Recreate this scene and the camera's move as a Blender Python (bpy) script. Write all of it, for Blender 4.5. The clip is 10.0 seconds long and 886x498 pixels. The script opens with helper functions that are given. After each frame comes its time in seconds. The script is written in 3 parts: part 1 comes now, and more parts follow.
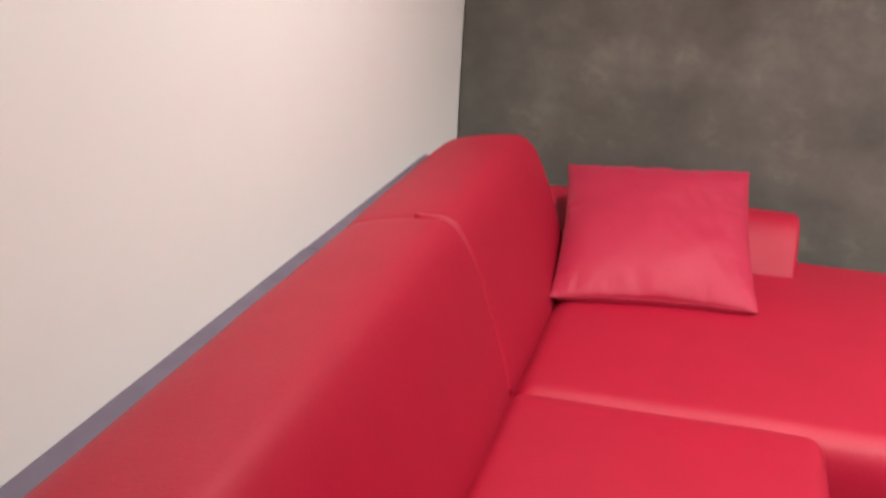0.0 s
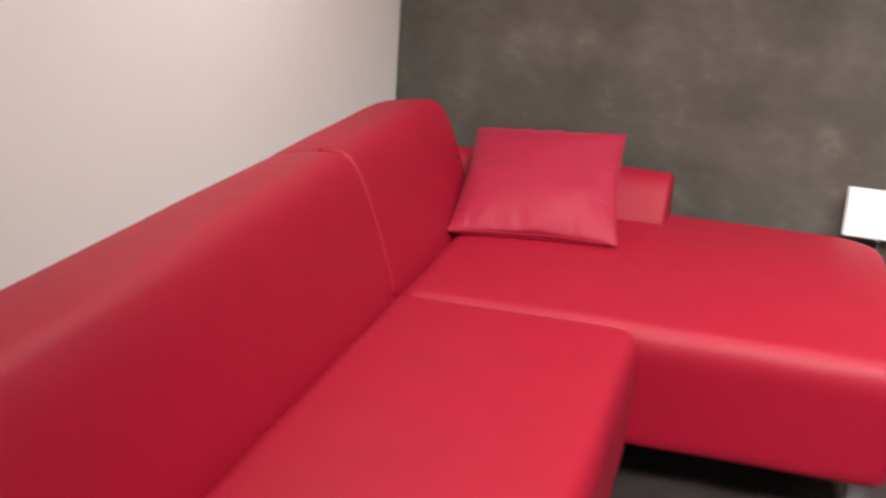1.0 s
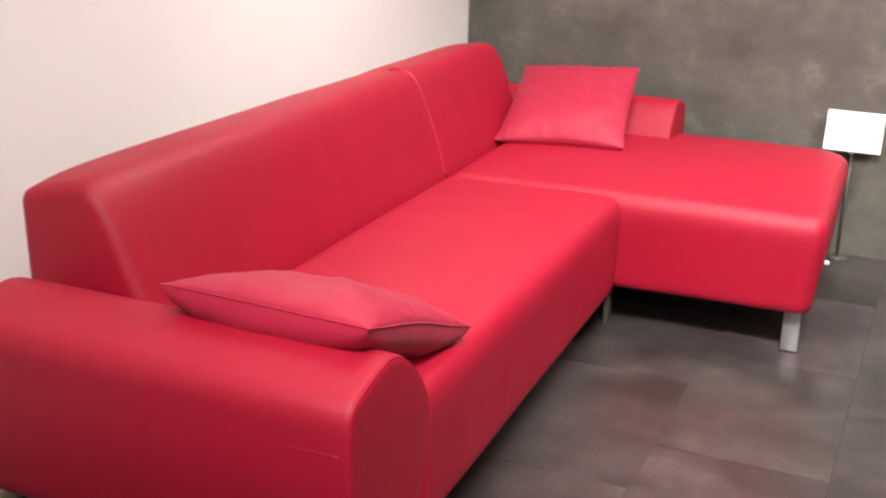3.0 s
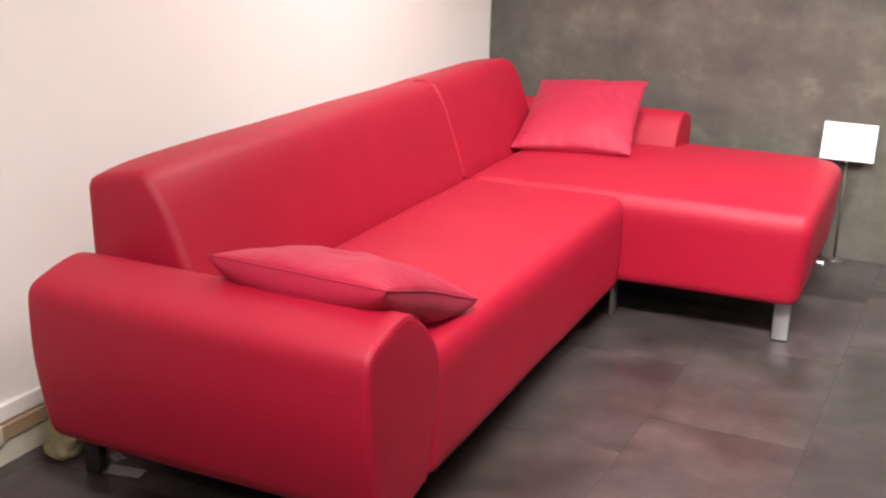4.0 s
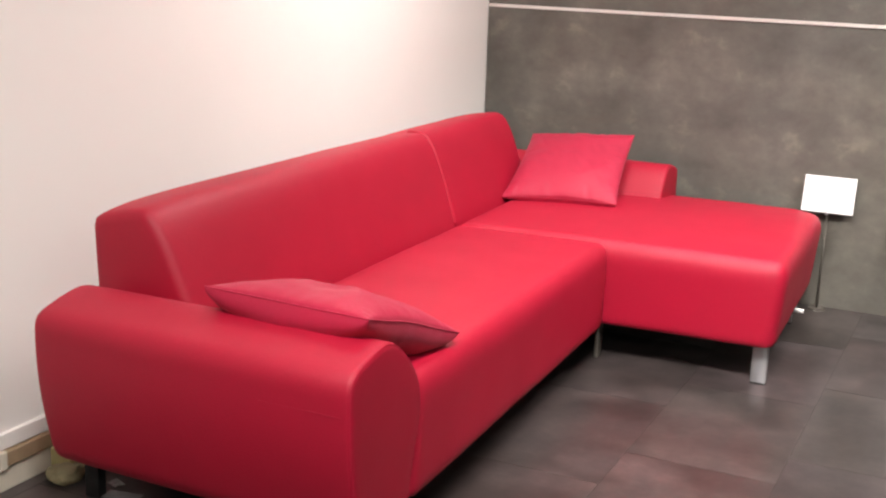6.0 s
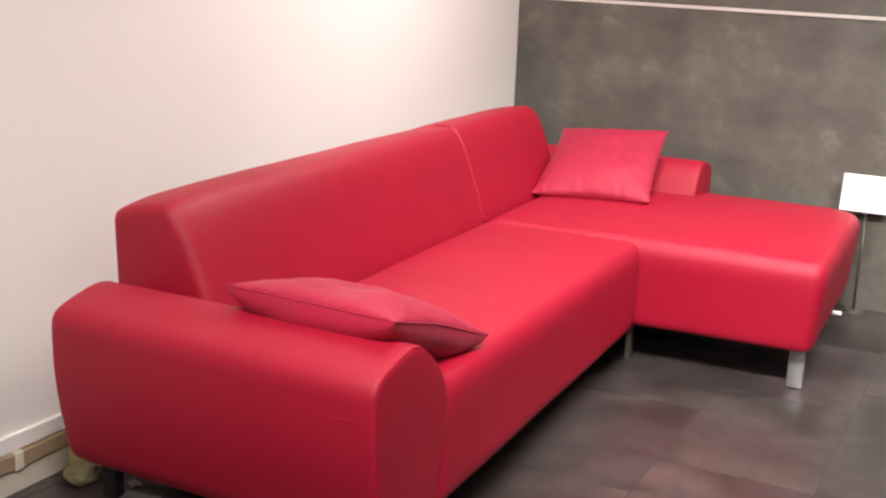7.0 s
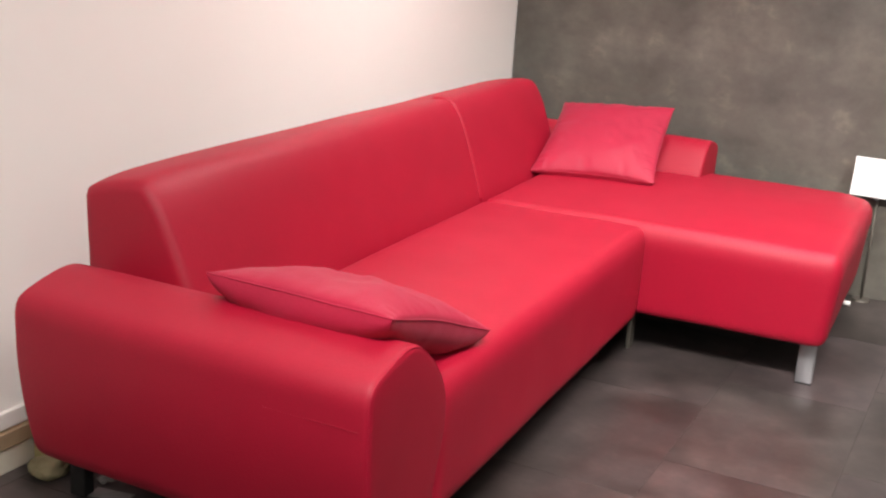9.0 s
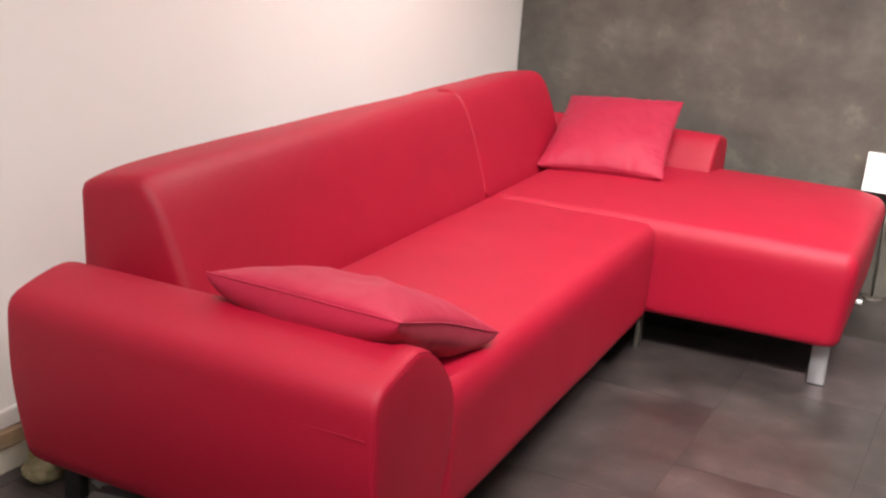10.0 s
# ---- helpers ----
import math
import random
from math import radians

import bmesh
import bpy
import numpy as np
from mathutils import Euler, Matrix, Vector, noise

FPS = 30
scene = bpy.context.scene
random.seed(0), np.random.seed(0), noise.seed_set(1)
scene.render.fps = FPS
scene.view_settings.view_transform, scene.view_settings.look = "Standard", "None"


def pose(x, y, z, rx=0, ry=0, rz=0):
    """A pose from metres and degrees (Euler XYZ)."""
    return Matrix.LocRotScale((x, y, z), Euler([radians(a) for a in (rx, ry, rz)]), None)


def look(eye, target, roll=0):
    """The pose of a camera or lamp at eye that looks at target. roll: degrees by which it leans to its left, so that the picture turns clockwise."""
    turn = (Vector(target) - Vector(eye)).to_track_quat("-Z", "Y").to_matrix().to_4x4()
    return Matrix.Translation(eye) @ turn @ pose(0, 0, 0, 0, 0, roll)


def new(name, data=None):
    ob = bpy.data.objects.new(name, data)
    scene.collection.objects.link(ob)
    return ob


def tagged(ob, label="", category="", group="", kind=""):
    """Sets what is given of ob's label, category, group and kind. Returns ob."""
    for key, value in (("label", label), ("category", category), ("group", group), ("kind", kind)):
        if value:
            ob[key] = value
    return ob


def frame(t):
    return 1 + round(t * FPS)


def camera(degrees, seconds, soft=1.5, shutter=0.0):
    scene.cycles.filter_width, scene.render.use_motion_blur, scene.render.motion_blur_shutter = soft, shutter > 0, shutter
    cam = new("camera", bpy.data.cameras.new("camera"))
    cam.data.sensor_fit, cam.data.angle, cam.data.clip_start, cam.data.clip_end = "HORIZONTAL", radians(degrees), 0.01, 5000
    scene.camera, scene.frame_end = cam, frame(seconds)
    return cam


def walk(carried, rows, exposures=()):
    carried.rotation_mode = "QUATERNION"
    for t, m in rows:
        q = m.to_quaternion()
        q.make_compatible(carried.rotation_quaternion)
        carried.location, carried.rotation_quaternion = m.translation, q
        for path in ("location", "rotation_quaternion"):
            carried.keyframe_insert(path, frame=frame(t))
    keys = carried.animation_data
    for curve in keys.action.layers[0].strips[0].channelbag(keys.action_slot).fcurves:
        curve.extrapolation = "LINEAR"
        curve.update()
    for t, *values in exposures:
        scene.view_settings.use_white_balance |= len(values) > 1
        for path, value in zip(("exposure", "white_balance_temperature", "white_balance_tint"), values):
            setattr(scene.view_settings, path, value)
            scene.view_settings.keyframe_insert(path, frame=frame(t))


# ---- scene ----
cam = camera(41.5, 10.0, soft=2.2, shutter=0.5)
PATH = [
    (0, (0.839, -3.15, 1.335), (0.338, -1.316, 0.715), 3.1),
    (0.3, (0.976, -3.237, 1.33), (0.399, -1.403, 0.78), 3.3),
    (0.5, (1.104, -3.368, 1.35), (0.491, -1.551, 0.781), 4.9),
    (0.7, (1.191, -3.45, 1.33), (0.585, -1.637, 0.741), 3.4),
    (1, (1.265, -3.604, 1.342), (0.724, -1.776, 0.737), 3.8),
    (1.2, (1.346, -3.769, 1.294), (0.809, -1.94, 0.689), 1.7),
    (1.5, (1.393, -3.938, 1.307), (0.791, -2.166, 0.601), 2.0),
    (1.7, (1.474, -4.013, 1.304), (0.816, -2.256, 0.609), 1.2),
    (2, (1.612, -4.138, 1.304), (0.905, -2.398, 0.617), 2.2),
    (2.2, (1.71, -4.224, 1.306), (0.97, -2.51, 0.588), 3.0),
    (2.5, (1.785, -4.306, 1.307), (1.067, -2.578, 0.602), 2.5),
    (2.7, (1.812, -4.362, 1.311), (1.082, -2.618, 0.66), 2.2),
    (3.8, (1.995, -4.712, 1.335), (1.192, -2.977, 0.759), 1.4),
    (4, (2.037, -4.749, 1.328), (1.221, -3.014, 0.758), 1.6),
    (4.2, (2.0802, -4.7808, 1.3275), (1.2675, -3.0502, 0.7401), 1.32),
    (4.5, (2.139, -4.821, 1.327), (1.338, -3.078, 0.762), 0.9),
    (4.8, (2.179, -4.8511, 1.3181), (1.3846, -3.0877, 0.8082), 0.66),
    (5, (2.188, -4.866, 1.313), (1.409, -3.092, 0.816), 0.5),
    (5.2, (2.1878, -4.877, 1.3122), (1.4119, -3.0951, 0.8401), 1.02),
    (5.5, (2.185, -4.884, 1.312), (1.382, -3.108, 0.863), 1.8),
    (5.8, (2.1726, -4.8818, 1.3159), (1.3447, -3.1217, 0.8505), 1.86),
    (6, (2.163, -4.874, 1.318), (1.32, -3.123, 0.848), 1.9),
    (6.2, (2.157, -4.856, 1.316), (1.301, -3.106, 0.86), 1.4),
    (7.3, (2.093, -4.7745, 1.31), (1.2082, -3.0544, 0.8016), 2.6),
    (7.5, (2.082, -4.761, 1.31), (1.202, -3.043, 0.787), 2.8),
    (7.7, (2.0732, -4.7465, 1.31), (1.2104, -3.0202, 0.785), 3.04),
    (8, (2.061, -4.722, 1.31), (1.228, -2.98, 0.787), 3.4),
    (8.2, (2.0511, -4.7037, 1.3107), (1.2283, -2.956, 0.7924), 3.44),
    (8.5, (2.03, -4.673, 1.312), (1.202, -2.928, 0.793), 3.5),
    (8.7, (2.0108, -4.6509, 1.3088), (1.1795, -2.9106, 0.7793), 3.58),
    (9, (1.981, -4.621, 1.303), (1.137, -2.89, 0.763), 3.7),
    (9.2, (1.9654, -4.6066, 1.3034), (1.1101, -2.8784, 0.7726), 3.62),
    (9.5, (1.948, -4.589, 1.304), (1.087, -2.863, 0.776), 3.5),
    (9.7, (1.9386, -4.5762, 1.3023), (1.08, -2.8497, 0.7711), 3.7),
    (10, (1.926, -4.555, 1.296), (1.087, -2.826, 0.741), 4.0),
]
EXPOSURES = [(0.0, -0.62), (0.3, -0.84), (1.0, -0.78), (1.6, -0.5), (2.5, -0.22), (3.0, -0.14), (4.5, -0.1), (6.0, -0.16), (7.5, -0.22), (10.0, -0.29)]
walk(cam, [(t, look(eye, target, roll)) for t, eye, target, roll in PATH], EXPOSURES)
# x, y, watts, aim, spread, size of the unseen ceiling downlights, added as key, fill and wall lights
LAMPS = [
    (1.0, -1.2, 58, (-1.65, -0.1), 132, 0.5),
    (0.6, -2.75, 3, (-0.05, 0.0), 150, 0.45),
    (2.0, -3.5, 60, (-0.45, 2.4), 60, 0.8),
    (2.6, -0.7, 76, (0.0, 0.7), 110, 0.45),
    (1.6, -4.1, 38, (-0.5, 1.1), 90, 0.5),
    (2.5, -6.0, 68, (0.0, 1.5), 150, 0.6),
    (4.2, -3.2, 14, (-1.6, 0.6), 150, 0.6),
]

# ---- exposure, world, lamps ----
world = bpy.data.worlds.new("world")
scene.world = world
world.use_nodes = True
world.node_tree.nodes["Background"].inputs[0].default_value = (1.0, 0.93, 0.86, 1)
world.node_tree.nodes["Background"].inputs[1].default_value = 0.02


# ---- materials ----
def material(name, colour, rough=0.5, metal=0.0, spec=0.5):
    m = bpy.data.materials.new(name)
    m.use_nodes = True
    b = m.node_tree.nodes["Principled BSDF"]
    b.inputs["Base Color"].default_value = (*colour, 1)
    b.inputs["Roughness"].default_value = rough
    b.inputs["Metallic"].default_value = metal
    b.inputs["Specular IOR Level"].default_value = spec
    return m, m.node_tree.nodes, m.node_tree.links, b


def noise_node(nodes, links, scale, detail=4.0, rough=0.55, stretch=(1, 1, 1), coord="Object"):
    tc, mp, nz = nodes.new("ShaderNodeTexCoord"), nodes.new("ShaderNodeMapping"), nodes.new("ShaderNodeTexNoise")
    mp.inputs["Scale"].default_value = stretch
    nz.inputs["Scale"].default_value, nz.inputs["Detail"].default_value, nz.inputs["Roughness"].default_value = scale, detail, rough
    links.new(tc.outputs[coord], mp.inputs["Vector"])
    links.new(mp.outputs[0], nz.inputs["Vector"])
    return nz


def ramp(nodes, links, source, stops):
    r = nodes.new("ShaderNodeValToRGB")
    while len(r.color_ramp.elements) < len(stops):
        r.color_ramp.elements.new(0.5)
    for e, (p, c) in zip(r.color_ramp.elements, stops):
        e.position, e.color = p, (*c, 1)
    links.new(source, r.inputs[0])
    return r


def mix(nodes, links, factor, a, b, blend="MIX"):
    m = nodes.new("ShaderNodeMix")
    m.data_type, m.blend_type = "RGBA", blend
    for socket, value in ((m.inputs[0], factor), (m.inputs[6], a), (m.inputs[7], b)):
        if isinstance(value, (int, float)):
            socket.default_value = value
        elif isinstance(value, tuple):
            socket.default_value = (*value, 1)
        else:
            links.new(value, socket)
    return m.outputs[2]


def bump(nodes, links, shader, height, strength, distance, under=None):
    b = nodes.new("ShaderNodeBump")
    b.inputs["Strength"].default_value, b.inputs["Distance"].default_value = strength, distance
    links.new(height, b.inputs["Height"])
    if under is not None:
        links.new(under, b.inputs["Normal"])
    links.new(b.outputs[0], shader.inputs["Normal"])
    return b.outputs[0]


def upholstery(name, colour, deep, rough=0.5, sheen=0.35):
    m, n, l, b = material(name, colour, rough, 0, 0.44)
    big = noise_node(n, l, 2.2, 3)
    fine = noise_node(n, l, 420.0, 2)
    crease = noise_node(n, l, 11.0, 3)
    c = ramp(n, l, big.outputs[0], [(0.3, deep), (0.7, colour)])
    speck = ramp(n, l, fine.outputs[0], [(0.3, (0.86, 0.86, 0.86)), (0.7, (1.0, 1.0, 1.0))])
    l.new(mix(n, l, 1.0, c.outputs[0], speck.outputs[0], "MULTIPLY"), b.inputs["Base Color"])
    r = ramp(n, l, big.outputs[0], [(0.3, (rough + 0.06,) * 3), (0.7, (rough - 0.04,) * 3)])
    l.new(r.outputs[0], b.inputs["Roughness"])
    b.inputs["Sheen Weight"].default_value = sheen
    b.inputs["Sheen Roughness"].default_value = 0.5
    b.inputs["Sheen Tint"].default_value = (1.0, 0.72, 0.78, 1)
    grain = noise_node(n, l, 130.0, 3)
    first = bump(n, l, b, crease.outputs[0], 0.03, 0.01)
    first = bump(n, l, b, grain.outputs[0], 0.22, 0.0022, first)
    bump(n, l, b, fine.outputs[0], 0.25, 0.0012, first)
    return m


red_cloth = upholstery("red_sofa_cloth", (0.362, 0.0007, 0.022), (0.335, 0.0006, 0.020), 0.56, 0.0)
red_pillow = upholstery("red_pillow_cloth", (0.38, 0.005, 0.037), (0.34, 0.004, 0.033), 0.60, 0.06)
red_seam = upholstery("red_seam_thread", (0.40, 0.002, 0.028), (0.36, 0.002, 0.025), 0.5, 0.0)
navy_cloth = upholstery("navy_cloth", (0.007, 0.010, 0.020), (0.005, 0.007, 0.015), 0.9, 0.0)

plaster, n, l, b = material("white_painted_plaster", (0.80, 0.765, 0.72), 0.75, 0, 0.3)
stain = noise_node(n, l, 1.3, 5)
grain = noise_node(n, l, 160.0, 3)
l.new(ramp(n, l, stain.outputs[0], [(0.3, (0.855, 0.842, 0.80)), (0.7, (0.885, 0.875, 0.835))]).outputs[0], b.inputs["Base Color"])
bump(n, l, b, grain.outputs[0], 0.04, 0.002)

panel, n, l, b = material("grey_stone_look_panel", (0.11, 0.1, 0.09), 0.55, 0, 0.4)
cloud = noise_node(n, l, 2.6, 9, 0.62, (1, 1, 1.15))
streak = noise_node(n, l, 6.0, 8, 0.62, (1, 1, 1.35))
blot = noise_node(n, l, 1.0, 3)
grain = noise_node(n, l, 220.0, 3)
base = ramp(n, l, cloud.outputs[0], [(0.30, (0.090, 0.083, 0.075)), (0.52, (0.128, 0.118, 0.105)), (0.72, (0.190, 0.175, 0.155))])
light = ramp(n, l, streak.outputs[0], [(0.36, (0.80, 0.80, 0.80)), (0.58, (1.0, 1.0, 1.0)), (0.70, (1.42, 1.40, 1.34))])
tone = ramp(n, l, blot.outputs[0], [(0.35, (0.90, 0.95, 0.95)), (0.65, (1.03, 1.03, 0.97))])
c = mix(n, l, 1.0, base.outputs[0], light.outputs[0], "MULTIPLY")
l.new(mix(n, l, 1.0, c, tone.outputs[0], "MULTIPLY"), b.inputs["Base Color"])
l.new(ramp(n, l, streak.outputs[0], [(0.3, (0.62,) * 3), (0.7, (0.48,) * 3)]).outputs[0], b.inputs["Roughness"])
bump(n, l, b, grain.outputs[0], 0.12, 0.001, bump(n, l, b, streak.outputs[0], 0.10, 0.004))

tile_stone, n, l, b = material("brown_grey_floor_tile", (0.1, 0.09, 0.085), 0.36, 0, 0.5)
cloud = noise_node(n, l, 3.4, 4, 0.55)
patch = noise_node(n, l, 9.0, 3, 0.55, (1, 0.6, 1))
grain = noise_node(n, l, 55.0, 4, 0.6)
brushed = noise_node(n, l, 13.0, 7, 0.62, (0.85, 1.2, 1))
info = n.new("ShaderNodeObjectInfo")
place = n.new("ShaderNodeNewGeometry")
slide = n.new("ShaderNodeVectorMath")
slide.operation = "MULTIPLY_ADD"
slide.inputs[1].default_value = (41.0, 67.0, 5.0)
l.new(info.outputs["Random"], slide.inputs[0])
l.new(place.outputs["Position"], slide.inputs[2])
for node in (cloud, patch, grain, brushed):
    mapping = node.inputs["Vector"].links[0].from_node
    l.new(slide.outputs[0], mapping.inputs["Vector"])
tint = ramp(n, l, info.outputs["Random"], [(0.0, (0.72, 0.73, 0.77)), (0.3, (0.98, 0.99, 1.03)), (0.6, (1.24, 1.10, 1.09)), (0.85, (0.84, 0.90, 0.90)), (1.0, (1.05, 1.0, 0.94))])
base = ramp(n, l, cloud.outputs[0], [(0.3, (0.025, 0.0212, 0.0195)), (0.5, (0.042, 0.036, 0.034)), (0.72, (0.068, 0.058, 0.056))])
light = ramp(n, l, patch.outputs[0], [(0.35, (0.86, 0.86, 0.87)), (0.68, (1.14, 1.09, 1.08))])
c = mix(n, l, 1.0, base.outputs[0], light.outputs[0], "MULTIPLY")
fleck = ramp(n, l, grain.outputs[0], [(0.32, (0.88, 0.88, 0.88)), (0.68, (1.12, 1.12, 1.12))])
scuff = ramp(n, l, brushed.outputs[0], [(0.34, (0.80, 0.80, 0.80)), (0.52, (0.98, 0.97, 0.98)), (0.72, (1.26, 1.19, 1.20))])
c = mix(n, l, 1.0, mix(n, l, 1.0, c, fleck.outputs[0], "MULTIPLY"), scuff.outputs[0], "MULTIPLY")
bump(n, l, b, brushed.outputs[0], 0.06, 0.002)
l.new(mix(n, l, 1.0, c, tint.outputs[0], "MULTIPLY"), b.inputs["Base Color"])
l.new(ramp(n, l, patch.outputs[0], [(0.3, (0.38,) * 3), (0.7, (0.30,) * 3)]).outputs[0], b.inputs["Roughness"])


def plain(name, colour, rough, metal=0.0, vary=0.12, scale=30.0, spec=0.5):
    m, n, l, b = material(name, colour, rough, metal, spec)
    nz = noise_node(n, l, scale, 4)
    dark = tuple(v * (1 - vary) for v in colour)
    l.new(ramp(n, l, nz.outputs[0], [(0.3, dark), (0.7, colour)]).outputs[0], b.inputs["Base Color"])
    l.new(ramp(n, l, nz.outputs[0], [(0.3, (min(1, rough * 1.15),) * 3), (0.7, (rough * 0.9,) * 3)]).outputs[0], b.inputs["Roughness"])
    bump(n, l, b, nz.outputs[0], 0.05, 0.002)
    return m


grout = plain("brown_grey_joint", (0.036, 0.031, 0.028), 0.7)
chrome = plain("brushed_chrome", (0.36, 0.36, 0.37), 0.34, 0.75, 0.05, 12)
alu = plain("pale_aluminium", (0.82, 0.80, 0.76), 0.4, 0.2, 0.05, 60)
steel = plain("grey_steel_rod", (0.11, 0.098, 0.082), 0.5, 0.4, 0.1, 60)
black_cloth = plain("black_lining_cloth", (0.012, 0.011, 0.011), 0.9)
card_white = plain("white_card", (0.88, 0.88, 0.86), 0.5, 0, 0.02)
card_back = plain("dark_grey_plastic", (0.05, 0.048, 0.045), 0.5)
skirting_white = plain("cream_painted_wood", (0.70, 0.66, 0.54), 0.5, 0, 0.1, 20)
skirting_wood = plain("tan_wood_strip", (0.42, 0.31, 0.19), 0.55, 0, 0.25, 14)
cream_paper = plain("cream_paper", (0.34, 0.30, 0.17), 0.75, 0, 0.4, 18)
yellow_wood = plain("pale_yellow_wood", (0.50, 0.43, 0.20), 0.6, 0, 0.2, 18)
grey_board = plain("mauve_grey_board", (0.14, 0.115, 0.155), 0.7, 0, 0.12, 12)
grey_paper = plain("grey_white_paper", (0.21, 0.20, 0.20), 0.6)
black_plastic = plain("black_plastic", (0.012, 0.012, 0.012), 0.6)
ceiling_paint = plain("white_ceiling_paint", (0.78, 0.76, 0.72), 0.85, 0, 0.04, 3)
lamp_metal = plain("white_lamp_ring", (0.75, 0.75, 0.74), 0.4)
glow = bpy.data.materials.new("lamp_glow")
glow.use_nodes = True
glow.node_tree.nodes["Principled BSDF"].inputs["Emission Color"].default_value = (1.0, 0.86, 0.70, 1)
glow.node_tree.nodes["Principled BSDF"].inputs["Emission Strength"].default_value = 6.0


# ---- mesh helpers ----
def part(name, bm, mat, parent=None, label="", smooth=True):
    me = bpy.data.meshes.new(name)
    bm.normal_update()
    bm.to_mesh(me)
    bm.free()
    if smooth:
        for p in me.polygons:
            p.use_smooth = True
    me.materials.append(mat)
    ob = new(name, me)
    if parent is not None:
        ob.parent = parent
    if label:
        ob["label"] = label
    return ob


def thing(name, m, label, category, group="", kind=""):
    e = new(name)
    e.empty_display_size = 0.1
    e.matrix_world = m
    return tagged(e, label, category, group, kind)


def box(lo, hi, bevel=0.0, segments=2):
    bm = bmesh.new()
    c = [(a + b) / 2 for a, b in zip(lo, hi)]
    s = [b - a for a, b in zip(lo, hi)]
    bmesh.ops.create_cube(bm, size=1, matrix=Matrix.Translation(c) @ Matrix.Diagonal((*s, 1)))
    if bevel:
        bmesh.ops.bevel(bm, geom=bm.edges[:], offset=bevel, segments=segments, profile=0.5, affect="EDGES")
    return bm


def tube(path, radius, sides=12):
    """A round bar along a list of points."""
    bm = bmesh.new()
    pts = [Vector(p) for p in path]
    rings = []
    for i, p in enumerate(pts):
        d = (pts[min(i + 1, len(pts) - 1)] - pts[max(i - 1, 0)]).normalized()
        u = d.cross(Vector((0.31, 0.87, 0.38))).normalized()
        v = d.cross(u)
        rings.append([bm.verts.new(p + radius * (math.cos(a) * u + math.sin(a) * v)) for a in [2 * math.pi * k / sides for k in range(sides)]])
    for a, b in zip(rings, rings[1:]):
        for k in range(sides):
            bm.faces.new((a[k], a[(k + 1) % sides], b[(k + 1) % sides], b[k]))
    bm.faces.new(rings[0][::-1])
    bm.faces.new(rings[-1])
    bmesh.ops.recalc_face_normals(bm, faces=bm.faces[:])
    return bm


def smooth_loop(pts, rounds=3):
    """Corner cutting: a closed outline with rounded corners."""
    for _ in range(rounds):
        out = []
        for i, p in enumerate(pts):
            q = pts[(i + 1) % len(pts)]
            out += [tuple(0.75 * a + 0.25 * b for a, b in zip(p, q)), tuple(0.25 * a + 0.75 * b for a, b in zip(p, q))]
        pts = out
    return pts


def even_loop(pts, count):
    """The outline resampled to evenly spaced points."""
    p = np.array(pts + pts[:1])
    s = np.concatenate([[0], np.cumsum(np.linalg.norm(np.diff(p, axis=0), axis=1))])
    w = np.linspace(0, s[-1], count, endpoint=False)
    return np.stack([np.interp(w, s, p[:, 0]), np.interp(w, s, p[:, 1])], 1)


